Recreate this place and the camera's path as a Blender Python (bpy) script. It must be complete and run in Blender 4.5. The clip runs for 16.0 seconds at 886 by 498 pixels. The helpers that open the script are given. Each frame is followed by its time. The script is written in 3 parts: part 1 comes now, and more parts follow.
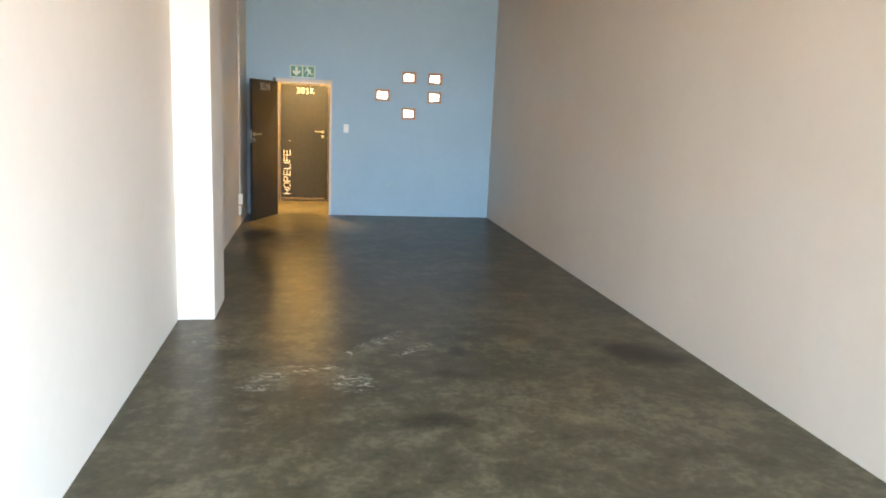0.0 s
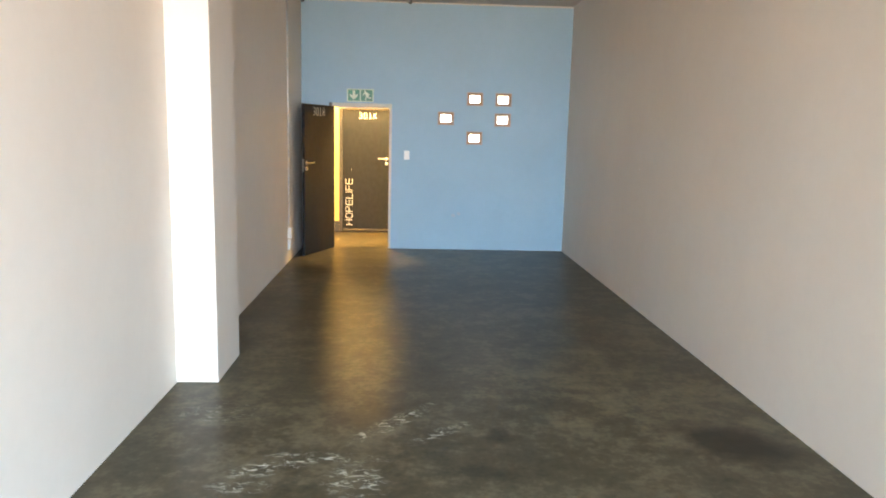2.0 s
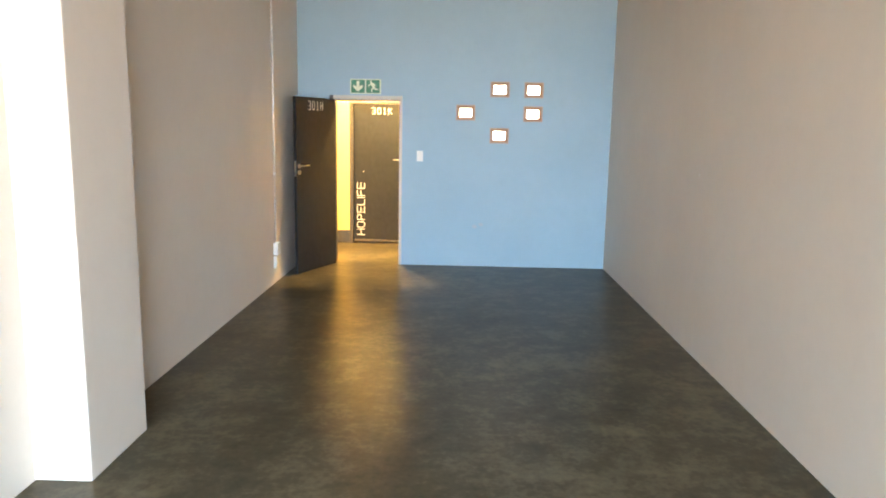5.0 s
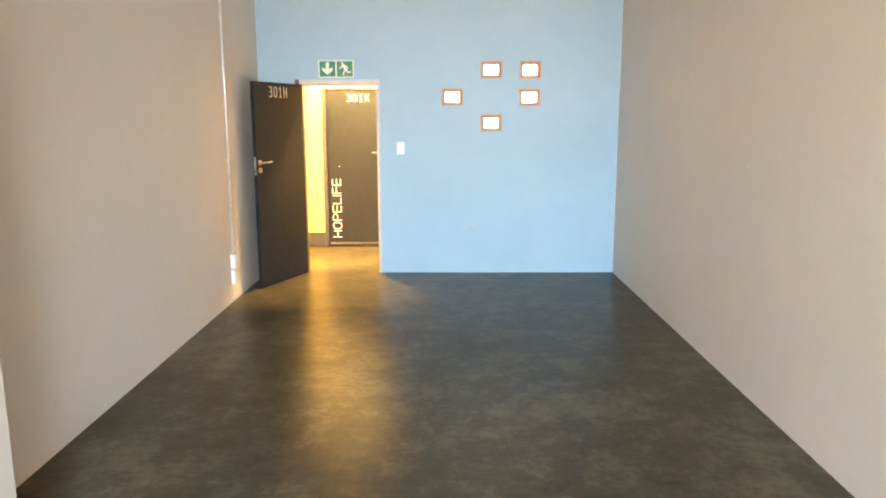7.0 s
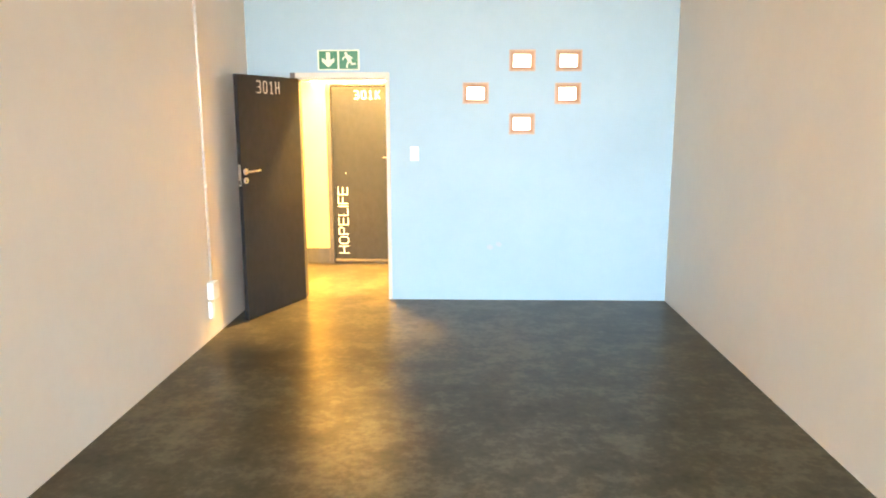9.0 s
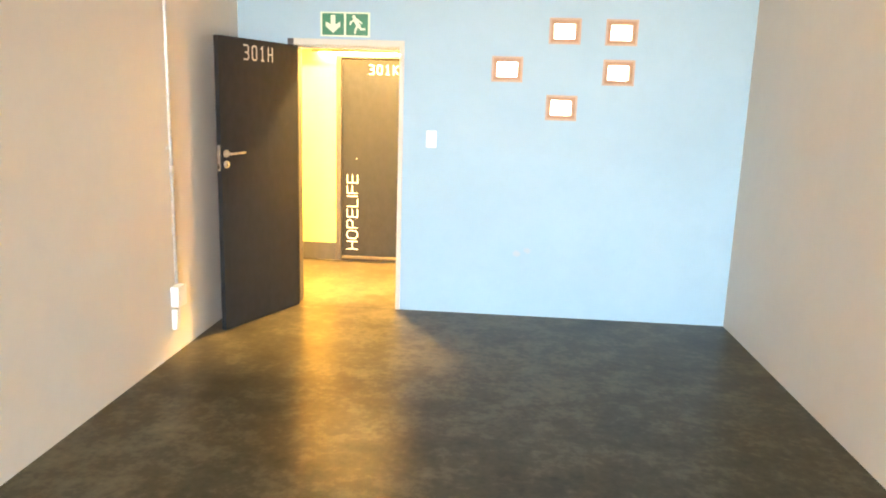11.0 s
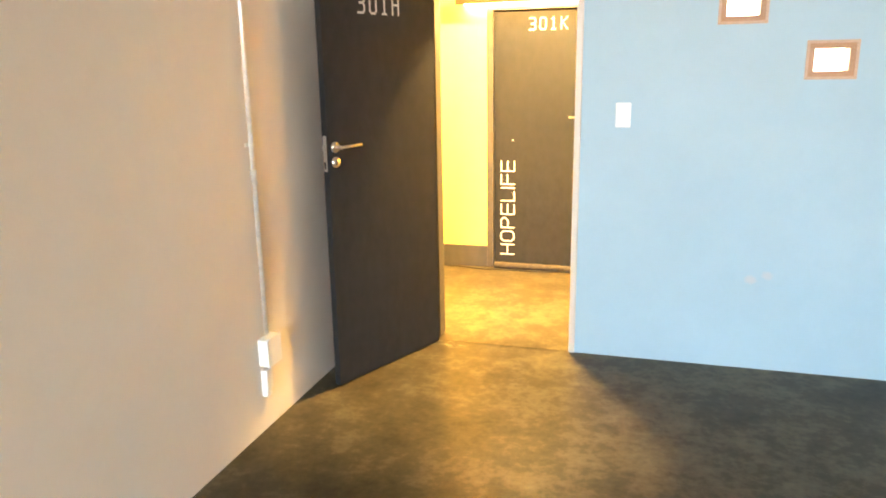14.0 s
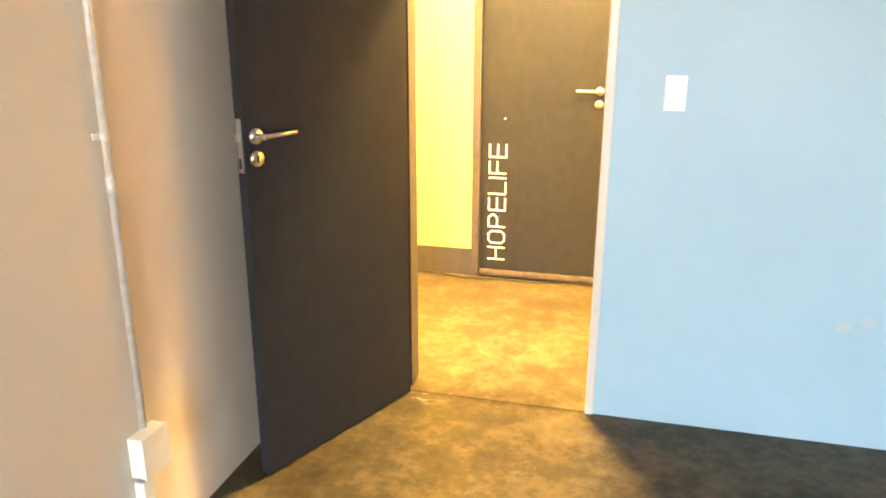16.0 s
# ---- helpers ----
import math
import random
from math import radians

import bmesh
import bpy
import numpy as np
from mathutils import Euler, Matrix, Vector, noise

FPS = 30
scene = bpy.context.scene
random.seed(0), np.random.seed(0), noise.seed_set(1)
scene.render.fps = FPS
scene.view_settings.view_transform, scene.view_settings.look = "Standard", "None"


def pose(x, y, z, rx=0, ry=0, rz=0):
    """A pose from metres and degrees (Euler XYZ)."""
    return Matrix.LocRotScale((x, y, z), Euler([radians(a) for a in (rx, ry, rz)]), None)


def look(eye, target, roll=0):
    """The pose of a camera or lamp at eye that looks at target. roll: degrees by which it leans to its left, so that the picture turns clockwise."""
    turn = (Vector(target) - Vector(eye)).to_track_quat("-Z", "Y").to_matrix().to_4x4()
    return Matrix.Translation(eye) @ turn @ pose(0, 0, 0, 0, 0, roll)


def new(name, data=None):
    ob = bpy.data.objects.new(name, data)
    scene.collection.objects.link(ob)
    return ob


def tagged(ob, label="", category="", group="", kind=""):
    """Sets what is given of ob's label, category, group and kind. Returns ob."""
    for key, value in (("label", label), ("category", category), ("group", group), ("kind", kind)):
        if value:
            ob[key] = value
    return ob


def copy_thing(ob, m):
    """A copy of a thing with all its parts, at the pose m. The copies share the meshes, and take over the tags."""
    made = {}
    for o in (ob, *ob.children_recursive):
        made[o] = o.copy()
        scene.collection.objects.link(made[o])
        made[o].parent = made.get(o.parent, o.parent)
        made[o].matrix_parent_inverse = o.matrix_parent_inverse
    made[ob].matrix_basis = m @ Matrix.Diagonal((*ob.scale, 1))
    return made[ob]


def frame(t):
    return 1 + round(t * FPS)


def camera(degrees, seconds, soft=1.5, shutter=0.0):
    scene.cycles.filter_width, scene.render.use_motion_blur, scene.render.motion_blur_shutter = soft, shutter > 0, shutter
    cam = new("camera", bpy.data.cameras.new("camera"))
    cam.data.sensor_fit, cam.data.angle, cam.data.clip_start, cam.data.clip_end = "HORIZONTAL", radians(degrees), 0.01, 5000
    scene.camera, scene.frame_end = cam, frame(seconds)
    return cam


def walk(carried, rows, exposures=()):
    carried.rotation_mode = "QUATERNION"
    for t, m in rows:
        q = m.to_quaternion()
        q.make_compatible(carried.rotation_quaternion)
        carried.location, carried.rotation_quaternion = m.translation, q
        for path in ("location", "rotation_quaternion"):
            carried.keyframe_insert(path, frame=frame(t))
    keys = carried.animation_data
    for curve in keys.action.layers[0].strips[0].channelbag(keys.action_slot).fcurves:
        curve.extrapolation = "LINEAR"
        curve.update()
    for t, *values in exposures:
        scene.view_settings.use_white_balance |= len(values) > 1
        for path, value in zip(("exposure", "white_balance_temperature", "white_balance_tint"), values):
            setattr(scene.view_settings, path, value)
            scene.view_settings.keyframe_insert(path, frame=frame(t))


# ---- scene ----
cam = camera(63.3, 16.0, 1.9)
PATH = [
    (0, (0.852, 0.722, 1.701), (1.199, 2.656, 1.324), 2.5),
    (0.5, (0.984, 0.939, 1.685), (1.255, 2.891, 1.345), 2.8),
    (1, (1.023, 1.211, 1.696), (1.275, 3.169, 1.375), 1.9),
    (1.5, (1.132, 1.451, 1.682), (1.348, 3.417, 1.387), 0.4),
    (2, (1.328, 1.71, 1.71), (1.426, 3.682, 1.389), 1.4),
    (2.5, (1.411, 1.942, 1.697), (1.472, 3.912, 1.357), 1.1),
    (3, (1.427, 2.202, 1.685), (1.5, 4.173, 1.353), 0.7),
    (3.5, (1.519, 2.469, 1.651), (1.53, 4.443, 1.329), 0.4),
    (4, (1.632, 2.713, 1.696), (1.593, 4.686, 1.371), 1.2),
    (6.5, (1.882, 4.12, 1.699), (1.835, 6.091, 1.36), 0.7),
    (7, (1.782, 4.396, 1.684), (1.772, 6.364, 1.326), -0.1),
    (7.5, (1.856, 4.691, 1.67), (1.791, 6.662, 1.339), 1.0),
    (8, (1.828, 4.974, 1.661), (1.733, 6.943, 1.324), 1.1),
    (8.5, (1.766, 5.294, 1.692), (1.702, 7.262, 1.344), -0.1),
    (11, (1.824, 6.65, 1.64), (1.677, 8.605, 1.243), 1.8),
    (11.5, (1.831, 6.885, 1.642), (1.587, 8.827, 1.229), 2.2),
    (12, (1.777, 7.18, 1.637), (1.456, 9.108, 1.209), 2.0),
    (12.5, (1.746, 7.421, 1.628), (1.29, 9.318, 1.191), 0.2),
    (13, (1.732, 7.712, 1.63), (1.171, 9.581, 1.191), 1.1),
    (13.5, (1.629, 7.943, 1.606), (1.072, 9.814, 1.173), 0.2),
    (14, (1.469, 8.214, 1.618), (0.914, 10.073, 1.134), -1.0),
    (14.5, (1.4, 8.514, 1.611), (0.866, 10.369, 1.088), -1.5),
    (15, (1.325, 8.803, 1.62), (0.751, 10.65, 1.107), -1.1),
    (15.5, (1.19, 9.088, 1.598), (0.715, 10.941, 1.016), 0.9),
    (16, (1.133, 9.341, 1.577), (0.656, 11.197, 1.004), 0.1),
]
EXPOSURES = [(0, -0.16, 6120, 10), (0.5, 0.04, 6050, 10), (1.0, 0.0, 6080, 10), (2.0, -0.09, 6050, 10), (3, 0.2, 6050, 10), (4, 0.03, 6050, 10),
             (6.5, 0.55, 6250, 10), (7, 0.67, 6350, 10), (7.5, 1.13, 6530, 10), (8.0, 1.22, 6580, 10), (8.5, 1.17, 6650, 10), (11, 1.07, 6820, 10), (12.5, 1.0, 6800, 10),
             (13.0, 0.86, 6900, 10), (14.0, 0.83, 6900, 10), (14.5, 0.70, 6950, 10), (15.0, 0.70, 6950, 10), (15.5, 0.58, 6700, 10), (16, 0.86, 6950, 10)]
walk(cam, [(t, look(eye, target, roll)) for t, eye, target, roll in PATH], EXPOSURES)

SKY_W, YARD_W = 19800.0, 7300.0   # watts of the daylight beyond the window
TUBE_E, DOWN_W = 220.0, 1320.0     # glow of the corridor lamps
HX, HZ = 0.047, 1.251              # lever on the open door
TX, TZ = 0.245, 1.892              # number on the open door

# ---- world, sun, large lights ----
world = bpy.data.worlds.new("sky")
scene.world = world
world.use_nodes = True
wn = world.node_tree.nodes
sky = wn.new("ShaderNodeTexSky")
sky.sky_type, sky.sun_disc = "NISHITA", False
sky.sun_elevation, sky.sun_rotation = radians(38), radians(160)
wn["Background"].inputs["Strength"].default_value = 0.1
world.node_tree.links.new(sky.outputs["Color"], wn["Background"].inputs["Color"])

X0, X1 = -0.213, 3.62          # side walls of the unit
Y0, Y1 = -0.9, 12.2            # window wall and blue wall
ZC = 3.5                       # ceiling
TH = 0.16                      # thickness of the blue wall
YC = 13.93                     # far wall of the corridor


def area_lamp(name, eye, target, width, height, watts, colour, spread=180):
    data = bpy.data.lights.new(name, "AREA")
    data.shape, data.size, data.size_y = "RECTANGLE", width, height
    data.energy, data.color, data.spread = watts, colour, radians(spread)
    ob = new(name, data)
    ob.matrix_world = look(eye, target)
    return ob


# daylight beyond the window: the sky above the horizon, the sunlit yard and facades below it
area_lamp("sky_light", (4.8, Y0 - 8.0, 6.5), (4.8, 0.0, 6.5), 13.0, 7.6, SKY_W, (0.54, 0.785, 1.0))
area_lamp("yard_light", (4.8, Y0 - 8.0, -1.5), (4.8, 0.0, -1.5), 13.0, 7.6, YARD_W, (1.0, 0.635, 0.30))


# ---- materials ----
def material(name):
    m = bpy.data.materials.new(name)
    m.use_nodes = True
    nt = m.node_tree
    return m, nt, nt.nodes["Principled BSDF"]


def val(nt, kind, ins=(), **props):
    n = nt.nodes.new(kind)
    for k, v in props.items():
        if k == "operation":
            n.operation = v
        elif k == "blend_type":
            n.blend_type = v
        elif k == "data_type":
            n.data_type = v
    for k, v in dict(ins).items():
        if hasattr(v, "is_output"):
            nt.links.new(v, n.inputs[k])
        else:
            n.inputs[k].default_value = v
    return n


def coords(nt):
    return nt.nodes.new("ShaderNodeTexCoord").outputs["Object"]


def noise_out(nt, scale, detail=4, rough=0.55, stretch=None, distortion=0.0):
    co = coords(nt)
    if stretch:
        mp = val(nt, "ShaderNodeMapping", {"Vector": co, "Scale": stretch})
        co = mp.outputs["Vector"]
    return val(nt, "ShaderNodeTexNoise", {"Vector": co, "Scale": scale, "Detail": detail, "Roughness": rough,
                                          "Distortion": distortion}).outputs["Fac"]


def ramp(nt, fac, lo, hi, a=0.0, b=1.0):
    n = val(nt, "ShaderNodeMapRange", {"Value": fac, "From Min": lo, "From Max": hi, "To Min": a, "To Max": b})
    return n.outputs["Result"]


def mix(nt, fac, a, b, blend="MIX"):
    n = nt.nodes.new("ShaderNodeMixRGB")
    n.blend_type = blend
    for key, v in (("Fac", fac), ("Color1", a), ("Color2", b)):
        if hasattr(v, "is_output"):
            nt.links.new(v, n.inputs[key])
        else:
            n.inputs[key].default_value = v if key == "Fac" else (*v, 1)
    return n.outputs["Color"]


def times(nt, a, b):
    return val(nt, "ShaderNodeMath", {0: a, 1: b}, operation="MULTIPLY").outputs[0]


def spot(nt, centre, radii, turn=0.0, edge=0.35):
    """1 inside an ellipsoid at centre, falling to 0 past its ragged rim."""
    mp = val(nt, "ShaderNodeVectorMath", {0: coords(nt), 1: centre}, operation="SUBTRACT")
    ro = val(nt, "ShaderNodeMapping", {"Vector": mp.outputs[0], "Rotation": (0, 0, radians(turn))})
    sc = val(nt, "ShaderNodeVectorMath", {0: ro.outputs[0], 1: radii}, operation="DIVIDE")
    ln = val(nt, "ShaderNodeVectorMath", {0: sc.outputs[0]}, operation="LENGTH")
    wob = noise_out(nt, 3.2 / max(radii[0], 0.05) * 0.25, 4, 0.65)
    d = val(nt, "ShaderNodeMath", {0: ln.outputs["Value"], 1: ramp(nt, wob, 0.25, 0.75, -0.55, 0.55)}, operation="ADD").outputs[0]
    return ramp(nt, d, 1.0 - edge, 1.0 + edge, 1.0, 0.0)


def bump(nt, bsdf, height, strength, distance):
    b = val(nt, "ShaderNodeBump", {"Height": height, "Strength": strength, "Distance": distance})
    nt.links.new(b.outputs["Normal"], bsdf.inputs["Normal"])


def set_base(nt, bsdf, colour, rough, metal=0.0):
    for key, v in (("Base Color", colour), ("Roughness", rough)):
        if hasattr(v, "is_output"):
            nt.links.new(v, bsdf.inputs[key])
        else:
            bsdf.inputs[key].default_value = (*v, 1) if key == "Base Color" else v
    bsdf.inputs["Metallic"].default_value = metal


def paint(name, colour, dirt, rough=0.6, amount=0.35, marks=(), relief=0.25):
    m, nt, b = material(name)
    big = ramp(nt, noise_out(nt, 0.9, 5, 0.6), 0.35, 0.75)
    fine = ramp(nt, noise_out(nt, 9, 6, 0.7), 0.45, 0.8)
    col = mix(nt, times(nt, big, amount), colour, dirt)
    col = mix(nt, times(nt, fine, amount * 0.5), col, dirt)
    for centre, radii, tint, k in marks:
        col = mix(nt, times(nt, spot(nt, centre, radii), k), col, tint)
    set_base(nt, b, col, rough)
    bump(nt, b, noise_out(nt, 70, 5, 0.65), relief, 0.004)
    return m


def plain(name, colour, rough=0.5, metal=0.0, grain=40, amount=0.12, relief=0.1, stretch=None):
    m, nt, b = material(name)
    n = noise_out(nt, grain, 5, 0.6, stretch)
    col = mix(nt, ramp(nt, n, 0.3, 0.7), [c * (1 - amount) for c in colour], [min(1, c * (1 + amount)) for c in colour])
    set_base(nt, b, col, ramp(nt, noise_out(nt, grain * 0.4, 3), 0.3, 0.7, rough * 0.85, min(1, rough * 1.15)), metal)
    if relief:
        bump(nt, b, n, relief, 0.002)
    return m


WALL = paint("wall_paint", (0.77, 0.695, 0.605), (0.66, 0.585, 0.50), 0.62, 0.45,
             [((3.62, 8.80, 1.39), (0.02, 0.012, 0.010), (0.85, 0.83, 0.78), 0.8)])
PILASTER = WALL
BLUE = paint("blue_paint", (0.34, 0.49, 0.60), (0.285, 0.425, 0.53), 0.5, 0.7,
             [((1.985, Y1, 0.50), (0.03, 0.05, 0.022), (0.52, 0.46, 0.46), 0.5),
              ((2.07, Y1, 0.53), (0.028, 0.05, 0.02), (0.52, 0.46, 0.46), 0.45)])
CREAM = paint("corridor_paint", (0.80, 0.61, 0.20), (0.70, 0.53, 0.17), 0.6, 0.3)
CEIL = paint("ceiling_paint", (0.60, 0.57, 0.53), (0.48, 0.45, 0.41), 0.8, 0.5)
DARKBAND = plain("charcoal_paint", (0.050, 0.050, 0.056), 0.45, 0, 12, 0.18)
FRAME = paint("cream_enamel", (0.62, 0.58, 0.50), (0.42, 0.35, 0.27), 0.38, 0.35, relief=0.05)
FRAME_DARK = plain("dark_enamel", (0.055, 0.05, 0.05), 0.4, 0, 20, 0.2)
STEEL = plain("brushed_steel", (0.62, 0.60, 0.57), 0.32, 1.0, 60, 0.08, 0.05, (1, 1, 8))
GALV = plain("galvanised_conduit", (0.74, 0.73, 0.70), 0.34, 0.35, 30, 0.15, 0.08)
GREYPIPE = plain("grey_painted_conduit", (0.16, 0.155, 0.14), 0.55, 0, 30, 0.2)
PLASTIC = plain("white_plastic", (0.82, 0.81, 0.78), 0.35, 0, 25, 0.03, 0.0)
SLOT = plain("dark_slot", (0.015, 0.015, 0.015), 0.6, 0, 30, 0.1, 0.0)
LETTER = plain("white_lettering", (0.78, 0.77, 0.74), 0.55, 0, 90, 0.06, 0.0)
LETTER_WORN = plain("worn_grey_lettering", (0.46, 0.46, 0.46), 0.6, 0, 120, 0.25, 0.0)
SIGN_GREEN = plain("sign_green", (0.012, 0.17, 0.07), 0.35, 0, 20, 0.06, 0.0)
SIGN_PALE = plain("sign_photoluminescent", (0.72, 0.80, 0.58), 0.4, 0, 20, 0.04, 0.0)
TIMBER = plain("pale_timber", (0.40, 0.22, 0.12), 0.5, 0, 25, 0.2, 0.15, (2, 2, 14))
BEAD = plain("bead_timber", (0.50, 0.34, 0.24), 0.5, 0, 25, 0.2, 0.1, (2, 2, 14))
PELMET = plain("pelmet_timber", (0.055, 0.028, 0.011), 0.5, 0, 18, 0.2, 0.1, (1, 6, 6))
FOAM = plain("dark_draught_foam", (0.045, 0.035, 0.028), 0.85, 0, 35, 0.3, 0.4)
CABLE = plain("black_cable", (0.02, 0.018, 0.016), 0.5, 0, 20, 0.1, 0.0)
CORNICE = plain("pale_sealant", (0.66, 0.62, 0.55), 0.7, 0, 40, 0.15)


def door_paint():
    m, nt, b = material("charcoal_door_paint")
    grain = noise_out(nt, 14, 5, 0.6, (1.2, 1.2, 0.7))
    big = noise_out(nt, 1.6, 4, 0.6)
    col = mix(nt, ramp(nt, grain, 0.3, 0.7), (0.021, 0.0215, 0.0235), (0.027, 0.0275, 0.030))
    col = mix(nt, ramp(nt, big, 0.5, 0.75, 0, 0.3), col, (0.035, 0.0345, 0.035))
    set_base(nt, b, col, ramp(nt, big, 0.3, 0.7, 0.48, 0.60))
    b.inputs["Specular IOR Level"].default_value = 0.06
    bump(nt, b, grain, 0.05, 0.001)
    return m


DOOR = door_paint()


def glow(name, colour, strength):
    m, nt, b = material(name)
    b.inputs["Base Color"].default_value = (0.8, 0.8, 0.8, 1)
    b.inputs["Emission Color"].default_value = (*colour, 1)
    b.inputs["Emission Strength"].default_value = strength
    return m


BLOCK_GLOW = glow("lit_glass", (1.0, 0.90, 0.74), 10.0)
TUBE_GLOW = glow("warm_tube", (1.0, 0.60, 0.19), TUBE_E)
LENS_GLOW = glow("warm_lens", (1.0, 0.69, 0.26), 60.0)


def attribute(nt, name):
    n = nt.nodes.new("ShaderNodeAttribute")
    n.attribute_name = name
    return n.outputs["Fac"]


def concrete():
    m, nt, b = material("polished_concrete")
    big = noise_out(nt, 0.5, 3, 0.5)
    mid = noise_out(nt, 2.2, 4, 0.6)
    cloud = noise_out(nt, 7.0, 5, 0.68)
    fleck = noise_out(nt, 24, 3, 0.6)
    blotch = mix(nt, 0.5, mix(nt, 0.4, mid, big), mix(nt, 0.35, cloud, fleck))
    col = mix(nt, ramp(nt, blotch, 0.38, 0.53), (0.035, 0.0275, 0.0160), (0.077, 0.0622, 0.0370))
    col = mix(nt, ramp(nt, blotch, 0.50, 0.63), col, (0.143, 0.115, 0.069))
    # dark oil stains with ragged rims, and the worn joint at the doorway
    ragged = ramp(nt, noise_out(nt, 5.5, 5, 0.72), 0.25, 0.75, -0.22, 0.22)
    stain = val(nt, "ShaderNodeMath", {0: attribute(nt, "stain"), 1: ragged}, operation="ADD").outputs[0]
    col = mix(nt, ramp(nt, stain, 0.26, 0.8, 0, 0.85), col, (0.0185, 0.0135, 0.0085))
    # pale scuffs of old adhesive, in broken streaks
    streak = ramp(nt, noise_out(nt, 13, 5, 0.75, (1.0, 2.0, 1), 0.8), 0.53, 0.62)
    scuff = times(nt, ramp(nt, attribute(nt, "scuff"), 0.1, 0.8), streak)
    col = mix(nt, scuff, col, (0.42, 0.40, 0.34))
    set_base(nt, b, col, 0.31)
    b.inputs["Specular IOR Level"].default_value = 0.105
    return m


STAINS = [((3.20, 5.50), (0.30, 0.26), 10, 0.9), ((3.05, 5.72), (0.30, 0.13), -8, 0.6), ((3.28, 5.20), (0.12, 0.06), 0, 0.6),
          ((1.53, 4.42), (0.24, 0.11), 0, 0.65), ((1.86, 5.58), (0.09, 0.10), 0, 0.7), ((1.70, 5.14), (0.26, 0.09), 10, 0.55),
          ((2.45, 4.93), (0.24, 0.14), -15, 0.45), ((2.02, 9.60), (0.26, 0.13), 0, 0.5), ((1.95, 10.15), (0.20, 0.16), 0, 0.5),
          ((2.53, 6.30), (0.25, 0.07), 5, 0.5), ((0.17, 10.40), (0.38, 0.24), 40, 0.5), ((2.48, 7.57), (0.28, 0.10), 15, 0.35),
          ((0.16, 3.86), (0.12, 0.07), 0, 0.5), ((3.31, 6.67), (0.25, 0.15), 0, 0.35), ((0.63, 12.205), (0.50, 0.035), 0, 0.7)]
SCUFFS = [((0.66, 5.20), (0.20, 0.07), -25, 1.0), ((0.93, 5.30), (0.28, 0.05), 5, 0.8), ((1.27, 5.78), (0.34, 0.06), -50, 0.95),
          ((1.09, 5.03), (0.16, 0.13), 60, 0.95), ((1.54, 5.62), (0.20, 0.05), -40, 0.75), ((0.53, 4.98), (0.14, 0.07), 0, 0.6),
          ((0.20, 5.9), (0.3, 0.2), 0, 0.3), ((0.81, 11.80), (0.06, 0.30), -5, 0.15), ((0.33, 12.17), (0.12, 0.06), 0, 0.5)]
CONCRETE = concrete()


# ---- building helpers ----
def link(name, bm, material, parent=None, label="", smooth=False):
    me = bpy.data.meshes.new(name)
    bmesh.ops.recalc_face_normals(bm, faces=bm.faces[:])
    if smooth:
        for f in bm.faces:
            f.smooth = True
    bm.to_mesh(me)
    bm.free()
    me.materials.append(material)
    ob = new(name, me)
    if parent:
        ob.parent = parent
    if label:
        ob["label"] = label
    return ob


def part(name, bm, material, parent, label="", smooth=False):
    return link(name, bm, material, parent, label, smooth)


def box(bm, lo, hi, bevel=0.0, segments=2):
    m = Matrix.LocRotScale([(a + b) / 2 for a, b in zip(lo, hi)], None, [b - a for a, b in zip(lo, hi)])
    got = bmesh.ops.create_cube(bm, size=1, matrix=m)
    if bevel:
        edges = list({e for v in got["verts"] for e in v.link_edges})
        bmesh.ops.bevel(bm, geom=edges, offset=bevel, segments=segments, affect="EDGES", profile=0.5)
    return bm


def boxed(lo, hi, bevel=0.0, segments=2):
    return box(bmesh.new(), lo, hi, bevel, segments)


def rod(bm, a, b, r, n=12, r2=None):
    a, b = Vector(a), Vector(b)
    m = Matrix.Translation((a + b) / 2) @ (b - a).to_track_quat("Z", "Y").to_matrix().to_4x4()
    bmesh.ops.create_cone(bm, cap_ends=True, segments=n, radius1=r, radius2=r if r2 is None else r2, depth=(b - a).length, matrix=m)
    return bm


def tube(name, points, r, material, parent=None, label="", n=8):
    """A round tube along smooth points."""
    bm = bmesh.new()
    rings = []
    for i, p in enumerate(points):
        p = Vector(p)
        d = (Vector(points[min(i + 1, len(points) - 1)]) - Vector(points[max(i - 1, 0)])).normalized()
        q = d.to_track_quat("Z", "Y")
        rings.append([bm.verts.new(p + q @ Vector((r * math.cos(k * math.tau / n), r * math.sin(k * math.tau / n), 0))) for k in range(n)])
    for a, b in zip(rings, rings[1:]):
        for k in range(n):
            bm.faces.new((a[k], a[(k + 1) % n], b[(k + 1) % n], b[k]))
    bm.faces.new(rings[0][::-1]), bm.faces.new(rings[-1])
    return link(name, bm, material, parent, label, True)


def empty(name, at=(0, 0, 0), turn=0):
    ob = new(name)
    ob.matrix_world = pose(*at, 0, 0, turn)
    return ob


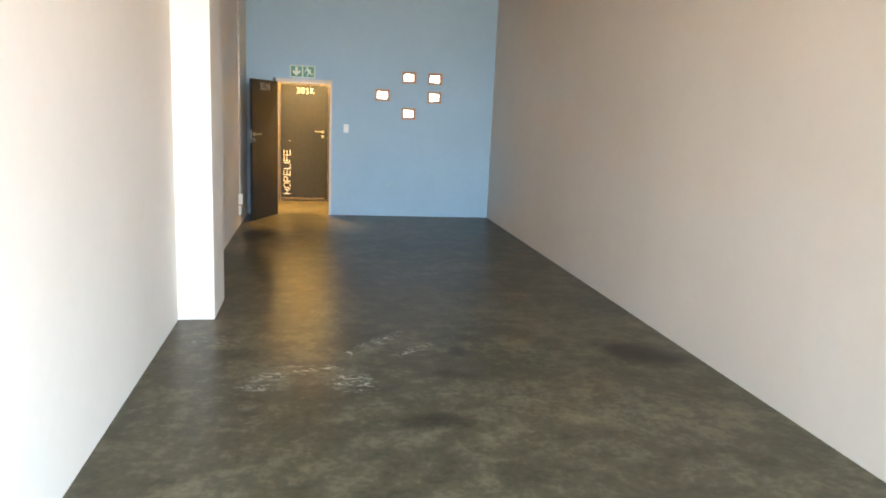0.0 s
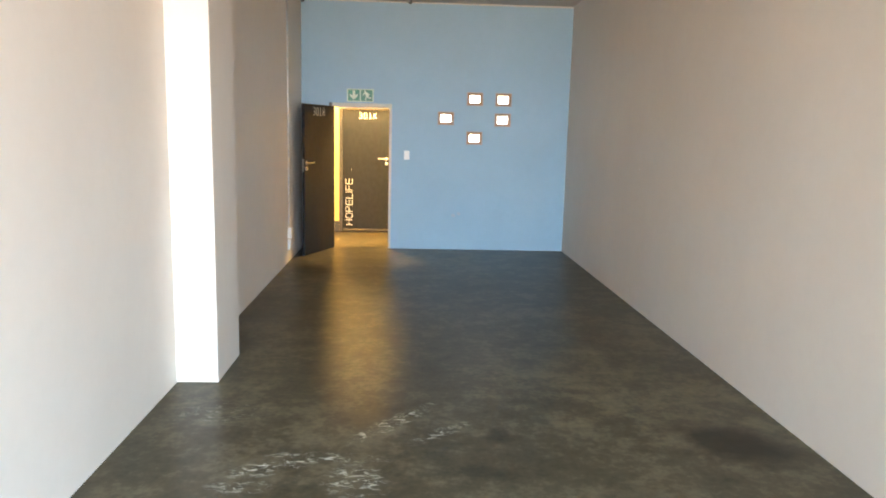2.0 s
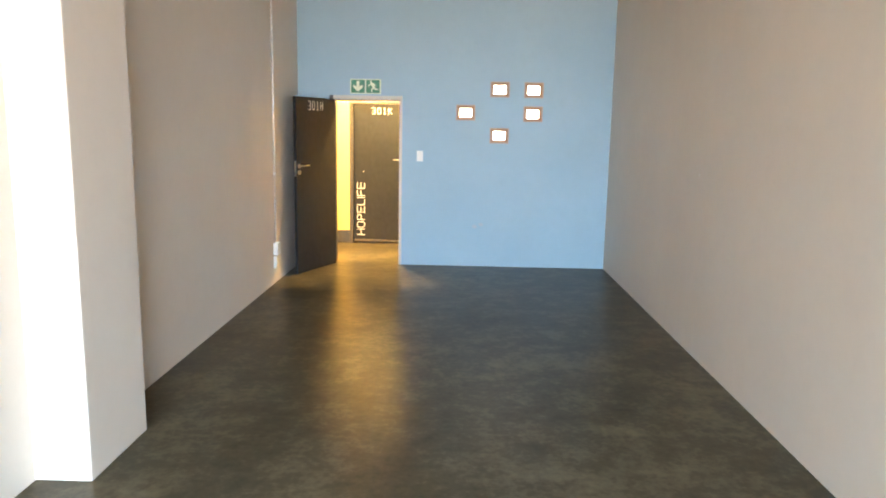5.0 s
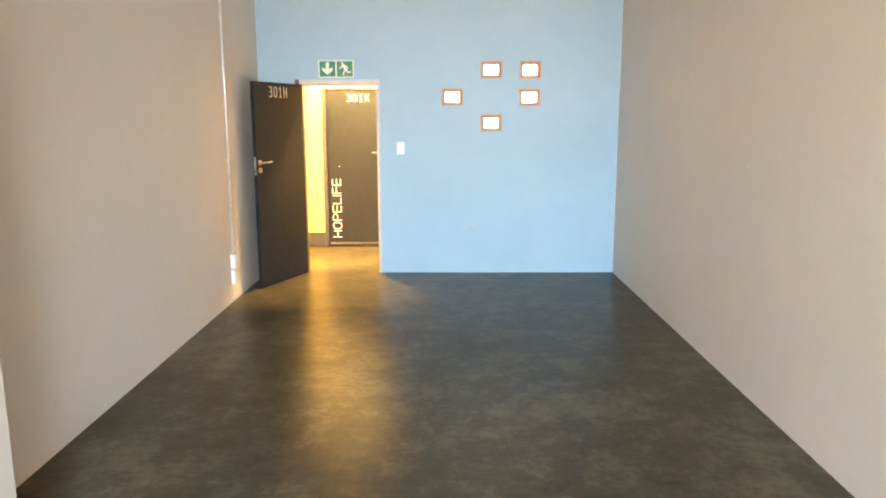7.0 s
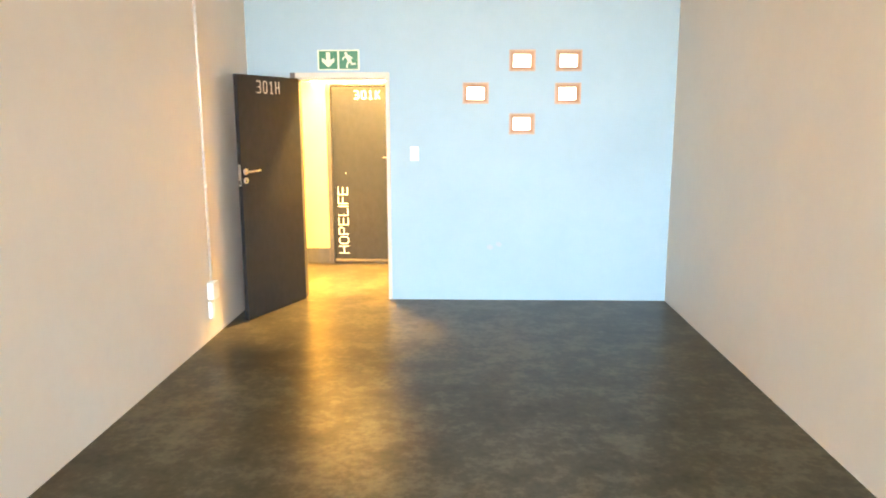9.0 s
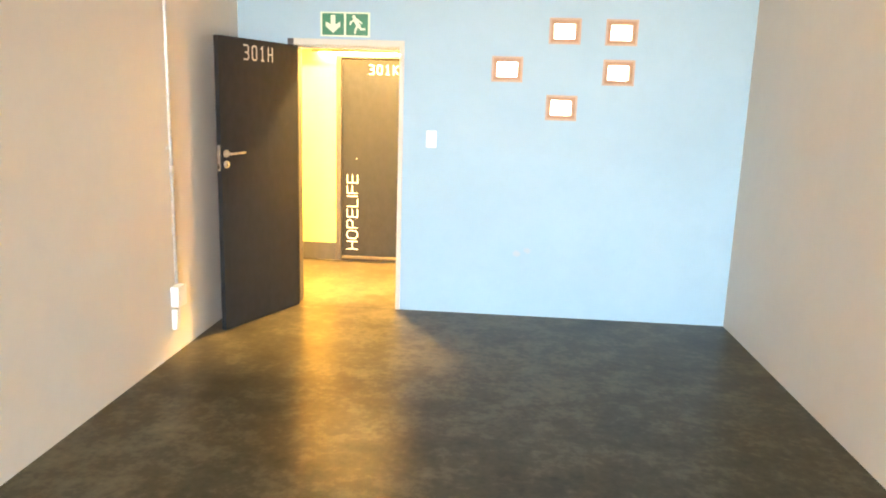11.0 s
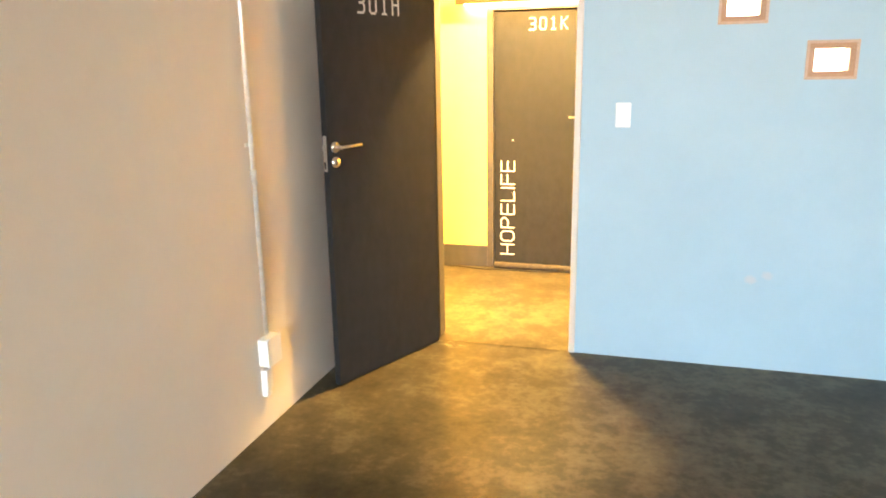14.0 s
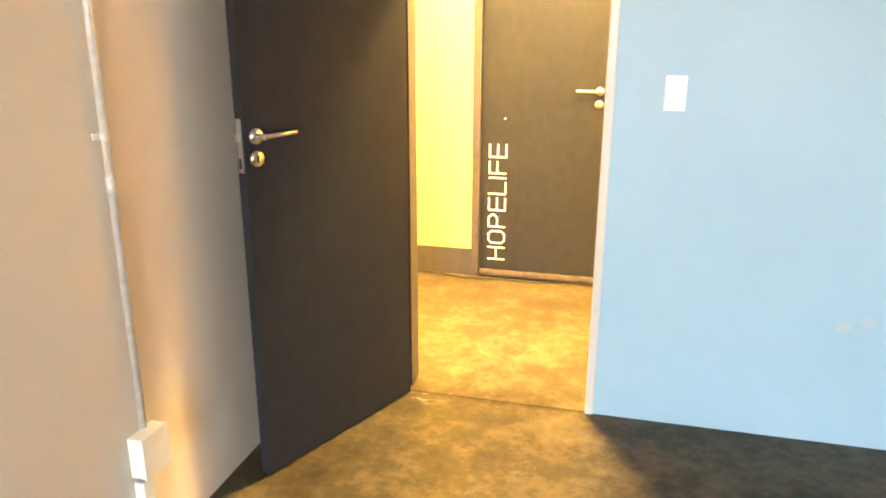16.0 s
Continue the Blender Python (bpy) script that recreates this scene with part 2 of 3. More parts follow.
def wall_along_x(name, x0, x1, z0, z1, y0, y1, holes, front, back):
    """A wall from y0 (front) to y1 (back) with rectangular holes (x0, x1, z0, z1) right through it."""
    xs = sorted({x0, x1, *[h[0] for h in holes], *[h[1] for h in holes]})
    zs = sorted({z0, z1, *[max(h[2], z0) for h in holes], *[h[3] for h in holes]})
    bm = bmesh.new()
    verts = {}

    def v(x, y, z):
        return verts.setdefault((x, y, z), bm.verts.new((x, y, z)) if (x, y, z) not in verts else None)

    def solid(i, k):
        if not (0 <= i < len(xs) - 1 and 0 <= k < len(zs) - 1):
            return False
        x, z = (xs[i] + xs[i + 1]) / 2, (zs[k] + zs[k + 1]) / 2
        return not any(h[0] < x < h[1] and h[2] < z < h[3] for h in holes)

    def quad(pts, mat):
        bm.faces.new([v(*p) for p in pts]).material_index = mat

    for i in range(len(xs) - 1):
        for k in range(len(zs) - 1):
            if not solid(i, k):
                continue
            a, b, c, d = xs[i], xs[i + 1], zs[k], zs[k + 1]
            quad([(a, y0, c), (b, y0, c), (b, y0, d), (a, y0, d)], 0)
            quad([(b, y1, c), (a, y1, c), (a, y1, d), (b, y1, d)], 1)
            if not solid(i - 1, k):
                quad([(a, y1, c), (a, y0, c), (a, y0, d), (a, y1, d)], 0)
            if not solid(i + 1, k):
                quad([(b, y0, c), (b, y1, c), (b, y1, d), (b, y0, d)], 0)
            if not solid(i, k - 1):
                quad([(a, y0, c), (a, y1, c), (b, y1, c), (b, y0, c)], 0)
            if not solid(i, k + 1):
                quad([(a, y0, d), (b, y0, d), (b, y1, d), (a, y1, d)], 0)
    ob = link(name, bm, front)
    ob.data.materials.append(back)
    return ob


def strokes(name, segments, width, material, parent, m, depth=0.0015, label=""):
    """Flat lettering strokes, line by line in the plane of x and z, facing -y, set by m."""
    bm = bmesh.new()
    for i, (x0, z0, x1, z1) in enumerate(segments):
        d = Vector((x1 - x0, 0, z1 - z0))
        length, angle = d.length + width * 0.9, math.atan2(d.z, d.x)
        mm = Matrix.Translation(((x0 + x1) / 2, -depth * (0.5 + 0.06 * i), (z0 + z1) / 2)) @ Matrix.Rotation(-angle, 4, "Y")
        bmesh.ops.create_cube(bm, size=1, matrix=m @ mm @ Matrix.Diagonal((length, depth, width, 1)))
    return part(name, bm, material, parent, label)


def rect(x0, z0, x1, z1, r=0.0):
    return [(x0 + r, z0, x1 - r, z0), (x0 + r, z1, x1 - r, z1), (x0, z0 + r, x0, z1 - r), (x1, z0 + r, x1, z1 - r)] + (
        [(x0, z0 + r, x0 + r, z0), (x1, z0 + r, x1 - r, z0), (x0, z1 - r, x0 + r, z1), (x1, z1 - r, x1 - r, z1)] if r else [])


# letters on a cell w wide and h high: lists of strokes
def glyph(ch, w, h):
    r = w * 0.25
    return {
        "H": [(0, 0, 0, h), (w, 0, w, h), (0, h / 2, w, h / 2)],
        "O": rect(0, 0, w, h, r),
        "0": rect(0, 0, w, h, r),
        "P": [(0, 0, 0, h), (0, h, w - r, h), (w - r, h, w, h - r), (w, h - r, w, h * 0.5 + r), (w, h * 0.5 + r, w - r, h * 0.47), (w - r, h * 0.47, 0, h * 0.47)],
        "E": [(0, 0, 0, h), (0, 0, w, 0), (0, h / 2, w, h / 2), (0, h, w, h)],
        "L": [(0, 0, 0, h), (0, 0, w, 0)],
        "I": [(0, 0, 0, h)],
        "F": [(0, 0, 0, h), (0, h * 0.52, w, h * 0.52), (0, h, w, h)],
        "3": [(0, h, w - r, h), (w - r, h, w, h - r), (w, h - r, w, h * 0.5 + r), (w, h * 0.5 + r, w - r, h / 2), (w * 0.3, h / 2, w - r, h / 2),
              (w - r, h / 2, w, h * 0.5 - r), (w, h * 0.5 - r, w, r), (w, r, w - r, 0), (w - r, 0, 0, 0)],
        "1": [(w * 0.5, 0, w * 0.5, h), (w * 0.5, h, w * 0.2, h * 0.86), (w * 0.2, 0, w * 0.8, 0)],
        "K": [(0, 0, 0, h), (0, h * 0.5, w, h), (w * 0.2, h * 0.6, w, 0)],
    }[ch]


def lettering(text, cell, gap, height, width, material, parent, m, narrow=("I",), label=""):
    x = 0.0
    for ch in text:
        w = 0.001 if ch in narrow else cell
        strokes("letter", [(x + a, b, x + c, d) for a, b, c, d in glyph(ch, w if w > 0.01 else cell, height)], width, material, parent, m, label=label)
        x += w + gap
    return x


# ---- the large structure ----
def wear(x, y, marks):
    """How deep a point lies in the strongest of some turned ellipses (0 outside)."""
    best = 0.0
    for (cx, cy), (rx, ry), turn, k in marks:
        dx, dy = x - cx, y - cy
        if abs(dx) + abs(dy) < 2.2 * max(rx, ry):
            c, sn = math.cos(radians(turn)), math.sin(radians(turn))
            best = max(best, k * min(1.0, max(0.0, 1.5 - math.hypot((c * dx - sn * dy) / rx, (sn * dx + c * dy) / ry))))
    return best


def worn_floor():
    """Slab with a fine top sheet that carries the stains and scuffs."""
    xa, xb, ya, yb = X0 - 0.25, X1 + 0.25, Y0 - 0.3, Y1 + 0.004
    bm = box(bmesh.new(), (xa, ya, -0.2), (xb, yb, -0.004))
    stain, scuff = bm.verts.layers.float.new("stain"), bm.verts.layers.float.new("scuff")
    nx, ny = 130, 400
    grid = []
    for j in range(ny + 1):
        y = ya + (yb - ya) * j / ny
        row = []
        for i in range(nx + 1):
            x = xa + (xb - xa) * i / nx
            v = bm.verts.new((x, y, 0))
            v[stain], v[scuff] = wear(x, y, STAINS), wear(x, y, SCUFFS)
            row.append(v)
        grid.append(row)
    for lo, hi in zip(grid, grid[1:]):
        for i in range(nx):
            bm.faces.new((lo[i], lo[i + 1], hi[i + 1], hi[i]))
    return bm


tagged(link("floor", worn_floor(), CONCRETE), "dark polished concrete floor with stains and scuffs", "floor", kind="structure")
corr_bm = box(bmesh.new(), (-3.0, Y1 + 0.013, -0.2), (5.0, YC + 0.2, -0.003))
tagged(link("floor_corridor", corr_bm, CONCRETE), "polished concrete corridor floor under warm light", "floor", kind="structure")

# blue wall with the doorway and five small lit niches
NICHES = [(1.845, 1.905), (2.257, 2.188), (2.668, 2.186), (2.666, 1.900), (2.262, 1.633)]
NW, NH = 0.218, 0.172
DX0, DX1, DZ = 0.185, 1.06, 2.08
holes = [(DX0, DX1, -1, DZ)] + [(x - NW / 2, x + NW / 2, z - NH / 2, z + NH / 2) for x, z in NICHES]
tagged(wall_along_x("wall_north", X0, X1, 0.0, ZC, Y1, Y1 + TH, holes, BLUE, CREAM),
       "pale blue painted plaster wall with doorway and niches", "wall", kind="structure")
tagged(link("wall_west", boxed((X0 - 0.2, Y0, 0), (X0, Y1 + TH, ZC)), WALL), "off-white painted plaster wall", "wall", kind="structure")
tagged(link("wall_east", boxed((X1, Y0, 0), (X1 + 0.2, Y1 + TH, ZC)), WALL), "off-white painted plaster wall", "wall", kind="structure")
tagged(link("pilaster", boxed((X0 - 0.02, 6.43, 0), (0.064, 7.04, ZC), 0.006), PILASTER), "off-white plastered pilaster against the wall", "pilaster", kind="structure")
tagged(wall_along_x("wall_south", X0 - 0.2, X1 + 0.2, 0, ZC, Y0, Y0 - 0.2, [(0.05, 3.50, 0.30, 3.40)], WALL, WALL),
       "off-white wall with a wide window opening", "wall", kind="structure")
tagged(link("ceiling", boxed((X0 - 0.2, Y0 - 0.2, ZC), (X1 + 0.2, Y1 + TH, ZC + 0.2)), CEIL), "greyish painted concrete ceiling", "ceiling", kind="structure")
tagged(link("trim", boxed((X0, Y1 - 0.012, ZC - 0.022), (X1, Y1 - 0.001, ZC), 0.003), CORNICE), "thin pale bead where wall meets ceiling", "trim", kind="structure")

# corridor behind the blue wall
CZ = 2.75
KX0, KX1, KZ = 0.208, 1.036, 2.05
tagged(wall_along_x("wall_corridor", -3.0, 5.0, 0, CZ, YC, YC + 0.16, [(KX0 - 0.055, KX1 + 0.055, -1, KZ + 0.03)], CREAM, CREAM),
       "cream painted corridor wall", "wall", kind="structure")
tagged(link("ceiling_corridor", boxed((-3.0, Y1 + TH, CZ), (5.0, YC + 0.16, CZ + 0.15)), CEIL), "painted corridor ceiling", "ceiling", kind="structure")
for nm, xa in (("wall_corridor_west", -3.16), ("wall_corridor_east", 5.0)):
    tagged(link(nm, boxed((xa, Y1, 0), (xa + 0.16, YC + 0.16, CZ)), CREAM), "cream painted end wall of the corridor", "wall", kind="structure")
for nm, xa, xb in (("wall_corridor_back_west", -3.0, X0 - 0.2), ("wall_corridor_back_east", X1 + 0.2, 5.0)):
    tagged(link(nm, boxed((xa, Y1, 0), (xb, Y1 + TH, CZ)), CREAM), "cream painted corridor wall", "wall", kind="structure")
for nm, xa, xb in (("baseboard", -3.0, KX0 - 0.056), ("baseboard", KX1 + 0.056, 5.0)):
    tagged(link(nm, boxed((xa, YC - 0.012, -0.003), (xb, YC - 0.001, 0.18), 0.003), DARKBAND), "tall charcoal painted skirting", "baseboard", kind="structure")

# steel door frame of the doorway
door_frame = tagged(empty("door_frame", (0, 0, 0)), "cream enamelled steel door frame in the blue wall", "door frame", kind="structure")
FX0, FX1, FZ = 0.175, 1.070, 2.09      # outer edges
IX0, IX1, IZ = 0.222, 1.036, 2.042     # clear opening
for nm, lo, hi in (("jamb", (FX0, Y1 - 0.012, 0), (IX0, Y1 + 0.05, FZ)), ("jamb", (IX1, Y1 - 0.012, 0), (FX1, Y1 + 0.05, FZ)),
                   ("head", (IX0, Y1 - 0.012, IZ), (IX1, Y1 + 0.05, FZ))):
    part(nm, boxed(lo, hi, 0.004), FRAME_DARK if hi[0] == IX0 else FRAME, door_frame)
for nm, lo, hi in (("stop", (DX0, Y1 + 0.051, 0), (IX0 + 0.016, Y1 + TH, DZ)), ("stop", (IX1 + 0.004, Y1 + 0.051, 0), (DX1, Y1 + TH, DZ)),
                   ("stop", (IX0 + 0.016, Y1 + 0.051, IZ - 0.016), (IX1 + 0.004, Y1 + TH, DZ))):
    part(nm, boxed(lo, hi, 0.003), FRAME_DARK if lo[0] == DX0 else FRAME, door_frame)


# ---- doors ----
def lever_set(door, x, z, way, m, key_offset=-0.074, slot=True):
    """Lever handle on a round rose with a keyhole rose below, on the face y = 0 looking to -y; way: +1 or -1 along x."""
    bm = rod(bmesh.new(), (x, 0, z), (x, -0.009, z), 0.026, 24)
    rod(bm, (x, -0.009, z), (x, -0.048, z), 0.009, 12)
    bm.transform(m)
    part("rose", bm, STEEL, door, "satin steel rose", True)
    bm = rod(bmesh.new(), (x - way * 0.006, -0.047, z), (x + way * 0.140, -0.044, z + 0.004), 0.008, 14)
    bmesh.ops.create_uvsphere(bm, u_segments=12, v_segments=8, radius=0.0105, matrix=Matrix.Translation((x, -0.047, z)))
    bm.transform(m)
    part("lever", bm, STEEL, door, "satin steel lever handle", True)
    bm = rod(bmesh.new(), (x, 0, z + key_offset), (x, -0.008, z + key_offset), 0.026, 24)
    bm.transform(m)
    rose = part("key_rose", bm, STEEL, door, "steel keyhole rose", True)
    if slot:
        bm = boxed((x - 0.004, -0.0095, z + key_offset - 0.014), (x + 0.004, -0.0075, z + key_offset + 0.012), 0.002)
        bm.transform(m)
        part("keyhole", bm, SLOT, rose)


# open leaf: local x from the free edge to the hinges, face on -y
LEAF_W, LEAF_H = 0.822, 2.032
leaf_turn = math.degrees(math.atan2(0.760, 0.318))
door_1 = tagged(empty("door_1", (-0.066, 11.424, 0.006), leaf_turn), "charcoal painted flush door standing open into the room", "door", kind="structure")
leaf = part("leaf", boxed((0, 0, 0), (LEAF_W, 0.04, LEAF_H), 0.0025), DOOR, door_1)
lever_set(door_1, HX, HZ, 1, Matrix.Identity(4))
bm = boxed((-0.0025, 0.008, HZ - 0.118), (0.0005, 0.032, HZ + 0.058), 0.001)
plate = part("lock_plate", bm, STEEL, door_1, "steel lock faceplate on the edge")
part("latch", boxed((-0.012, 0.013, HZ - 0.016), (-0.0028, 0.027, HZ + 0.012), 0.002), STEEL, plate)
part("dead_bolt", boxed((-0.0045, 0.014, HZ - 0.105), (-0.0028, 0.026, HZ - 0.07), 0.001), SLOT, plate)
for z in (0.22, 1.02, 1.82):
    part("hinge", rod(bmesh.new(), (LEAF_W + 0.004, 0.044, z - 0.05), (LEAF_W + 0.004, 0.044, z + 0.05), 0.007, 12), STEEL, door_1)
lettering("301H", 0.044, 0.039, 0.094, 0.0105, LETTER_WORN, door_1, Matrix.Translation((TX, 0, TZ)), (), "worn pale stencilled character")

# closed door across the corridor
YK = YC + 0.012
door_2 = tagged(empty("door_2", (0, YK, 0)), "closed charcoal flush door lit from above", "door", kind="structure")
part("leaf", boxed((KX0, 0, 0.012), (KX1, 0.04, KZ), 0.0025), DOOR, door_2)
lever_set(door_2, 0.944, 1.240, -1, Matrix.Identity(4), -0.08, False)
word = [("H", 0.082), ("O", 0.082), ("P", 0.082), ("E", 0.080), ("L", 0.076), ("I", 0.0), ("F", 0.076), ("E", 0.080)]
turned = Matrix.Translation((0.374, 0, 0.115)) @ Matrix.Rotation(radians(-90), 4, "Y")
along = 0.0
for ch, w in word:
    strokes("letter", [(along + a, b, along + c, d) for a, b, c, d in glyph(ch, w or 0.05, 0.108)], 0.0096, LETTER, door_2, turned, 0.0015, "white vinyl letter")
    along += w + 0.031
lettering("301K", 0.045, 0.036, 0.086, 0.0088, LETTER, door_2, Matrix.Translation((0.485, 0, 1.905)), (), "white stencilled character")
part("peg", rod(bmesh.new(), (0.362, 0, 1.060), (0.362, -0.012, 1.060), 0.006, 10), STEEL, door_2)
frame_2 = tagged(empty("door_frame"), "dark painted frame of the corridor door", "door frame", kind="structure")
for nm, lo, hi in (("jamb", (KX0 - 0.055, YC - 0.012, 0), (KX0 - 0.004, YC + 0.1, KZ + 0.03)), ("jamb", (KX1 + 0.004, YC - 0.012, 0), (KX1 + 0.055, YC + 0.1, KZ + 0.03)),
                   ("head", (KX0 - 0.004, YC - 0.012, KZ + 0.004), (KX1 + 0.004, YC + 0.1, KZ + 0.03))):
    part(nm, boxed(lo, hi, 0.003), FRAME_DARK, frame_2)
# void behind the closed door
tagged(link("wall_behind_door", boxed((KX0 - 0.05, YC + 0.12, 0), (KX1 + 0.05, YC + 0.158, KZ + 0.029)), CREAM), "plain closing wall", "wall", kind="structure")

roll = [(KX0 + 0.01 + i * 0.77 / 24, YC - 0.028 + 0.002 * math.sin(i * 0.9), 0.0265 + 0.0015 * math.sin(i * 1.3)) for i in range(25)]
tagged(tube("draught_excluder", roll, 0.026, FOAM, n=14), "dark brown foam draught excluder along the closed door", "draught excluder")
pts = []
for i in range(60):
    x = -0.8 + i * 0.032
    pts.append((x, YC - 0.075 - 0.022 * math.sin(x * 5.3) - 0.01 * math.sin(x * 13), 0.004))
tagged(tube("floor_cable", pts, 0.0045, CABLE), "thin black cable lying along the corridor skirting", "cable")

# ---- corridor light above the closed door ----
BX0, BX1, BY, BZ = -0.05, 1.30, 13.73, 2.092
pelmet_light = tagged(empty("pelmet_light", (0, 0, 0)), "timber pelmet with a warm tube behind, above corridor door", "wall lamp")
part("pelmet", boxed((BX0, BY, BZ), (BX1, BY + 0.018, BZ + 0.10), 0.003), PELMET, pelmet_light)
part("pelmet_top", boxed((BX0, BY + 0.0185, BZ + 0.082), (BX1, YC - 0.001, BZ + 0.10), 0.002), PELMET, pelmet_light)
part("tube", rod(bmesh.new(), (BX0 + 0.05, (BY + YC) / 2 + 0.02, BZ + 0.014), (BX1 - 0.05, (BY + YC) / 2 + 0.02, BZ + 0.014), 0.013, 14), TUBE_GLOW, pelmet_light, "lit warm tube", True)

# warm ceiling downlights of the corridor
def downlight(x, y):
    d = tagged(empty("downlight", (x, y, CZ)), "recessed warm downlight in the corridor ceiling", "downlight", "corridor downlights")
    bm = bmesh.new()
    ring = [(0.052, -0.001), (0.052, -0.008), (0.068, -0.006), (0.070, -0.001)]
    loops = [[bm.verts.new((r * math.cos(k * math.tau / 32), r * math.sin(k * math.tau / 32), z)) for k in range(32)] for r, z in ring]
    for a, b in zip(loops, loops[1:] + loops[:1]):
        for k in range(32):
            bm.faces.new((a[k], a[(k + 1) % 32], b[(k + 1) % 32], b[k]))
    part("bezel", bm, STEEL, d, "", True)
    part("lens", rod(bmesh.new(), (0, 0, -0.001), (0, 0, -0.004), 0.051, 24), LENS_GLOW, d, "lit warm lens")
    lamp = bpy.data.lights.new("downlight_lamp", "SPOT")
    lamp.energy, lamp.color, lamp.spot_size, lamp.spot_blend, lamp.shadow_soft_size = DOWN_W, (1.0, 0.67, 0.24), radians(160), 0.3, 0.15
    lo = new("downlight_lamp", lamp)
    lo.matrix_world = look((x, y, CZ - 0.02), (x, y, 0))
    return d


downlight(0.78, 12.84)
downlight(-2.22, 12.84)
downlight(3.78, 12.84)


# ---- lit niches in the blue wall ----
def niche_light(x, z):
    n = tagged(empty("niche_light", (x, Y1, z)), "small glowing glass block in a pale timber reveal", "wall light", "niche lights in blue wall")
    w, h, t = NW / 2 - 0.001, NH / 2 - 0.001, 0.032
    for nm, lo, hi in (("lining", (-w, 0.0, h - t), (w, 0.075, h)), ("lining", (-w, 0.0, -h), (w, 0.075, -h + t)),
                       ("lining", (-w, 0.0, -h + t), (-w + t, 0.075, h - t)), ("lining", (w - t, 0.0, -h + t), (w, 0.075, h - t))):
        part(nm, boxed(lo, hi, 0.002), TIMBER, n)
    for nm, lo, hi in (("bead", (-w - 0.008, -0.007, h - 0.006), (w + 0.008, -0.0005, h + 0.008)), ("bead", (-w - 0.008, -0.007, -h - 0.008), (w + 0.008, -0.0005, -h + 0.006)),
                       ("bead", (-w - 0.008, -0.007, -h + 0.006), (-w + 0.006, -0.0005, h - 0.006)), ("bead", (w - 0.006, -0.007, -h + 0.006), (w + 0.008, -0.0005, h - 0.006))):
        part(nm, boxed(lo, hi, 0.0015), BEAD, n, "pale timber bead")
    part("glass_block", boxed((-w + t + 0.001, 0.050, -h + t + 0.001), (w - t - 0.001, 0.11, h - t - 0.001), 0.012, 3), BLOCK_GLOW, n, "glowing white glass block")
    return n


first = niche_light(*NICHES[0])
for x, z in NICHES[1:]:
    copy_thing(first, pose(x, Y1, z))

# ---- exit sign ----
sign = tagged(empty("exit_sign", (0.618, Y1, 2.198)), "green and pale exit sign with arrow above the doorway", "exit sign")
part("board", boxed((-0.188, -0.010, -0.089), (0.188, -0.001, 0.089), 0.002), SIGN_PALE, sign)
for cx in (-0.091, 0.091):
    part("panel", boxed((cx - 0.083, -0.0125, -0.078), (cx + 0.083, -0.0102, 0.078), 0.001), SIGN_GREEN, sign, "green panel")
bm = bmesh.new()
shape = [(-0.018, 0.066), (0.018, 0.066), (0.018, 0.0), (0.056, 0.018), (0.056, -0.014), (0.0, -0.064), (-0.056, -0.014), (-0.056, 0.018), (-0.018, 0.0)]
vs = [bm.verts.new((-0.091 + x, -0.0145, z)) for x, z in shape]
g = bmesh.ops.extrude_face_region(bm, geom=[bm.faces.new(vs)])
bmesh.ops.translate(bm, verts=[v for v in g["geom"] if isinstance(v, bmesh.types.BMVert)], vec=(0, 0.0019, 0))
part("arrow", bm, SIGN_PALE, sign, "pale down arrow")
fig = bmesh.new()
for i, (x0, z0, x1, z1, w) in enumerate([(-0.016, 0.036, 0.012, -0.008, 0.03), (-0.014, 0.034, -0.046, 0.018, 0.012), (-0.046, 0.018, -0.052, 0.0, 0.011),
                                         (0.004, 0.036, 0.034, 0.012, 0.012), (0.01, -0.008, 0.03, -0.032, 0.016), (0.03, -0.034, 0.06, -0.032, 0.014),
                                         (0.006, -0.01, -0.012, -0.036, 0.016), (-0.012, -0.036, -0.014, -0.062, 0.014)]):
    d = Vector((x1 - x0, 0, z1 - z0))
    mm = Matrix.Translation((0.091 + (x0 + x1) / 2, -0.0136 - 0.0001 * i, (z0 + z1) / 2)) @ Matrix.Rotation(-math.atan2(d.z, d.x), 4, "Y")
    bmesh.ops.create_cube(fig, size=1, matrix=mm @ Matrix.Diagonal((d.length + w * 0.7, 0.0016, w, 1)))
rod(fig, (0.091 - 0.024, -0.0128, 0.056), (0.091 - 0.024, -0.0146, 0.056), 0.0125, 16)
part("pictogram", fig, SIGN_PALE, sign, "pale running pictogram")

# ---- switch, conduit, sockets ----
sw = tagged(empty("light_switch", (1.291, Y1, 1.368)), "white plastic light switch on the blue wall", "light switch")
cover = part("cover", boxed((-0.0385, -0.010, -0.064), (0.0385, -0.0005, 0.064), 0.003), PLASTIC, sw)
part("rocker", boxed((-0.011, -0.0135, -0.026), (0.011, -0.0102, 0.026), 0.0015), PLASTIC, cover)

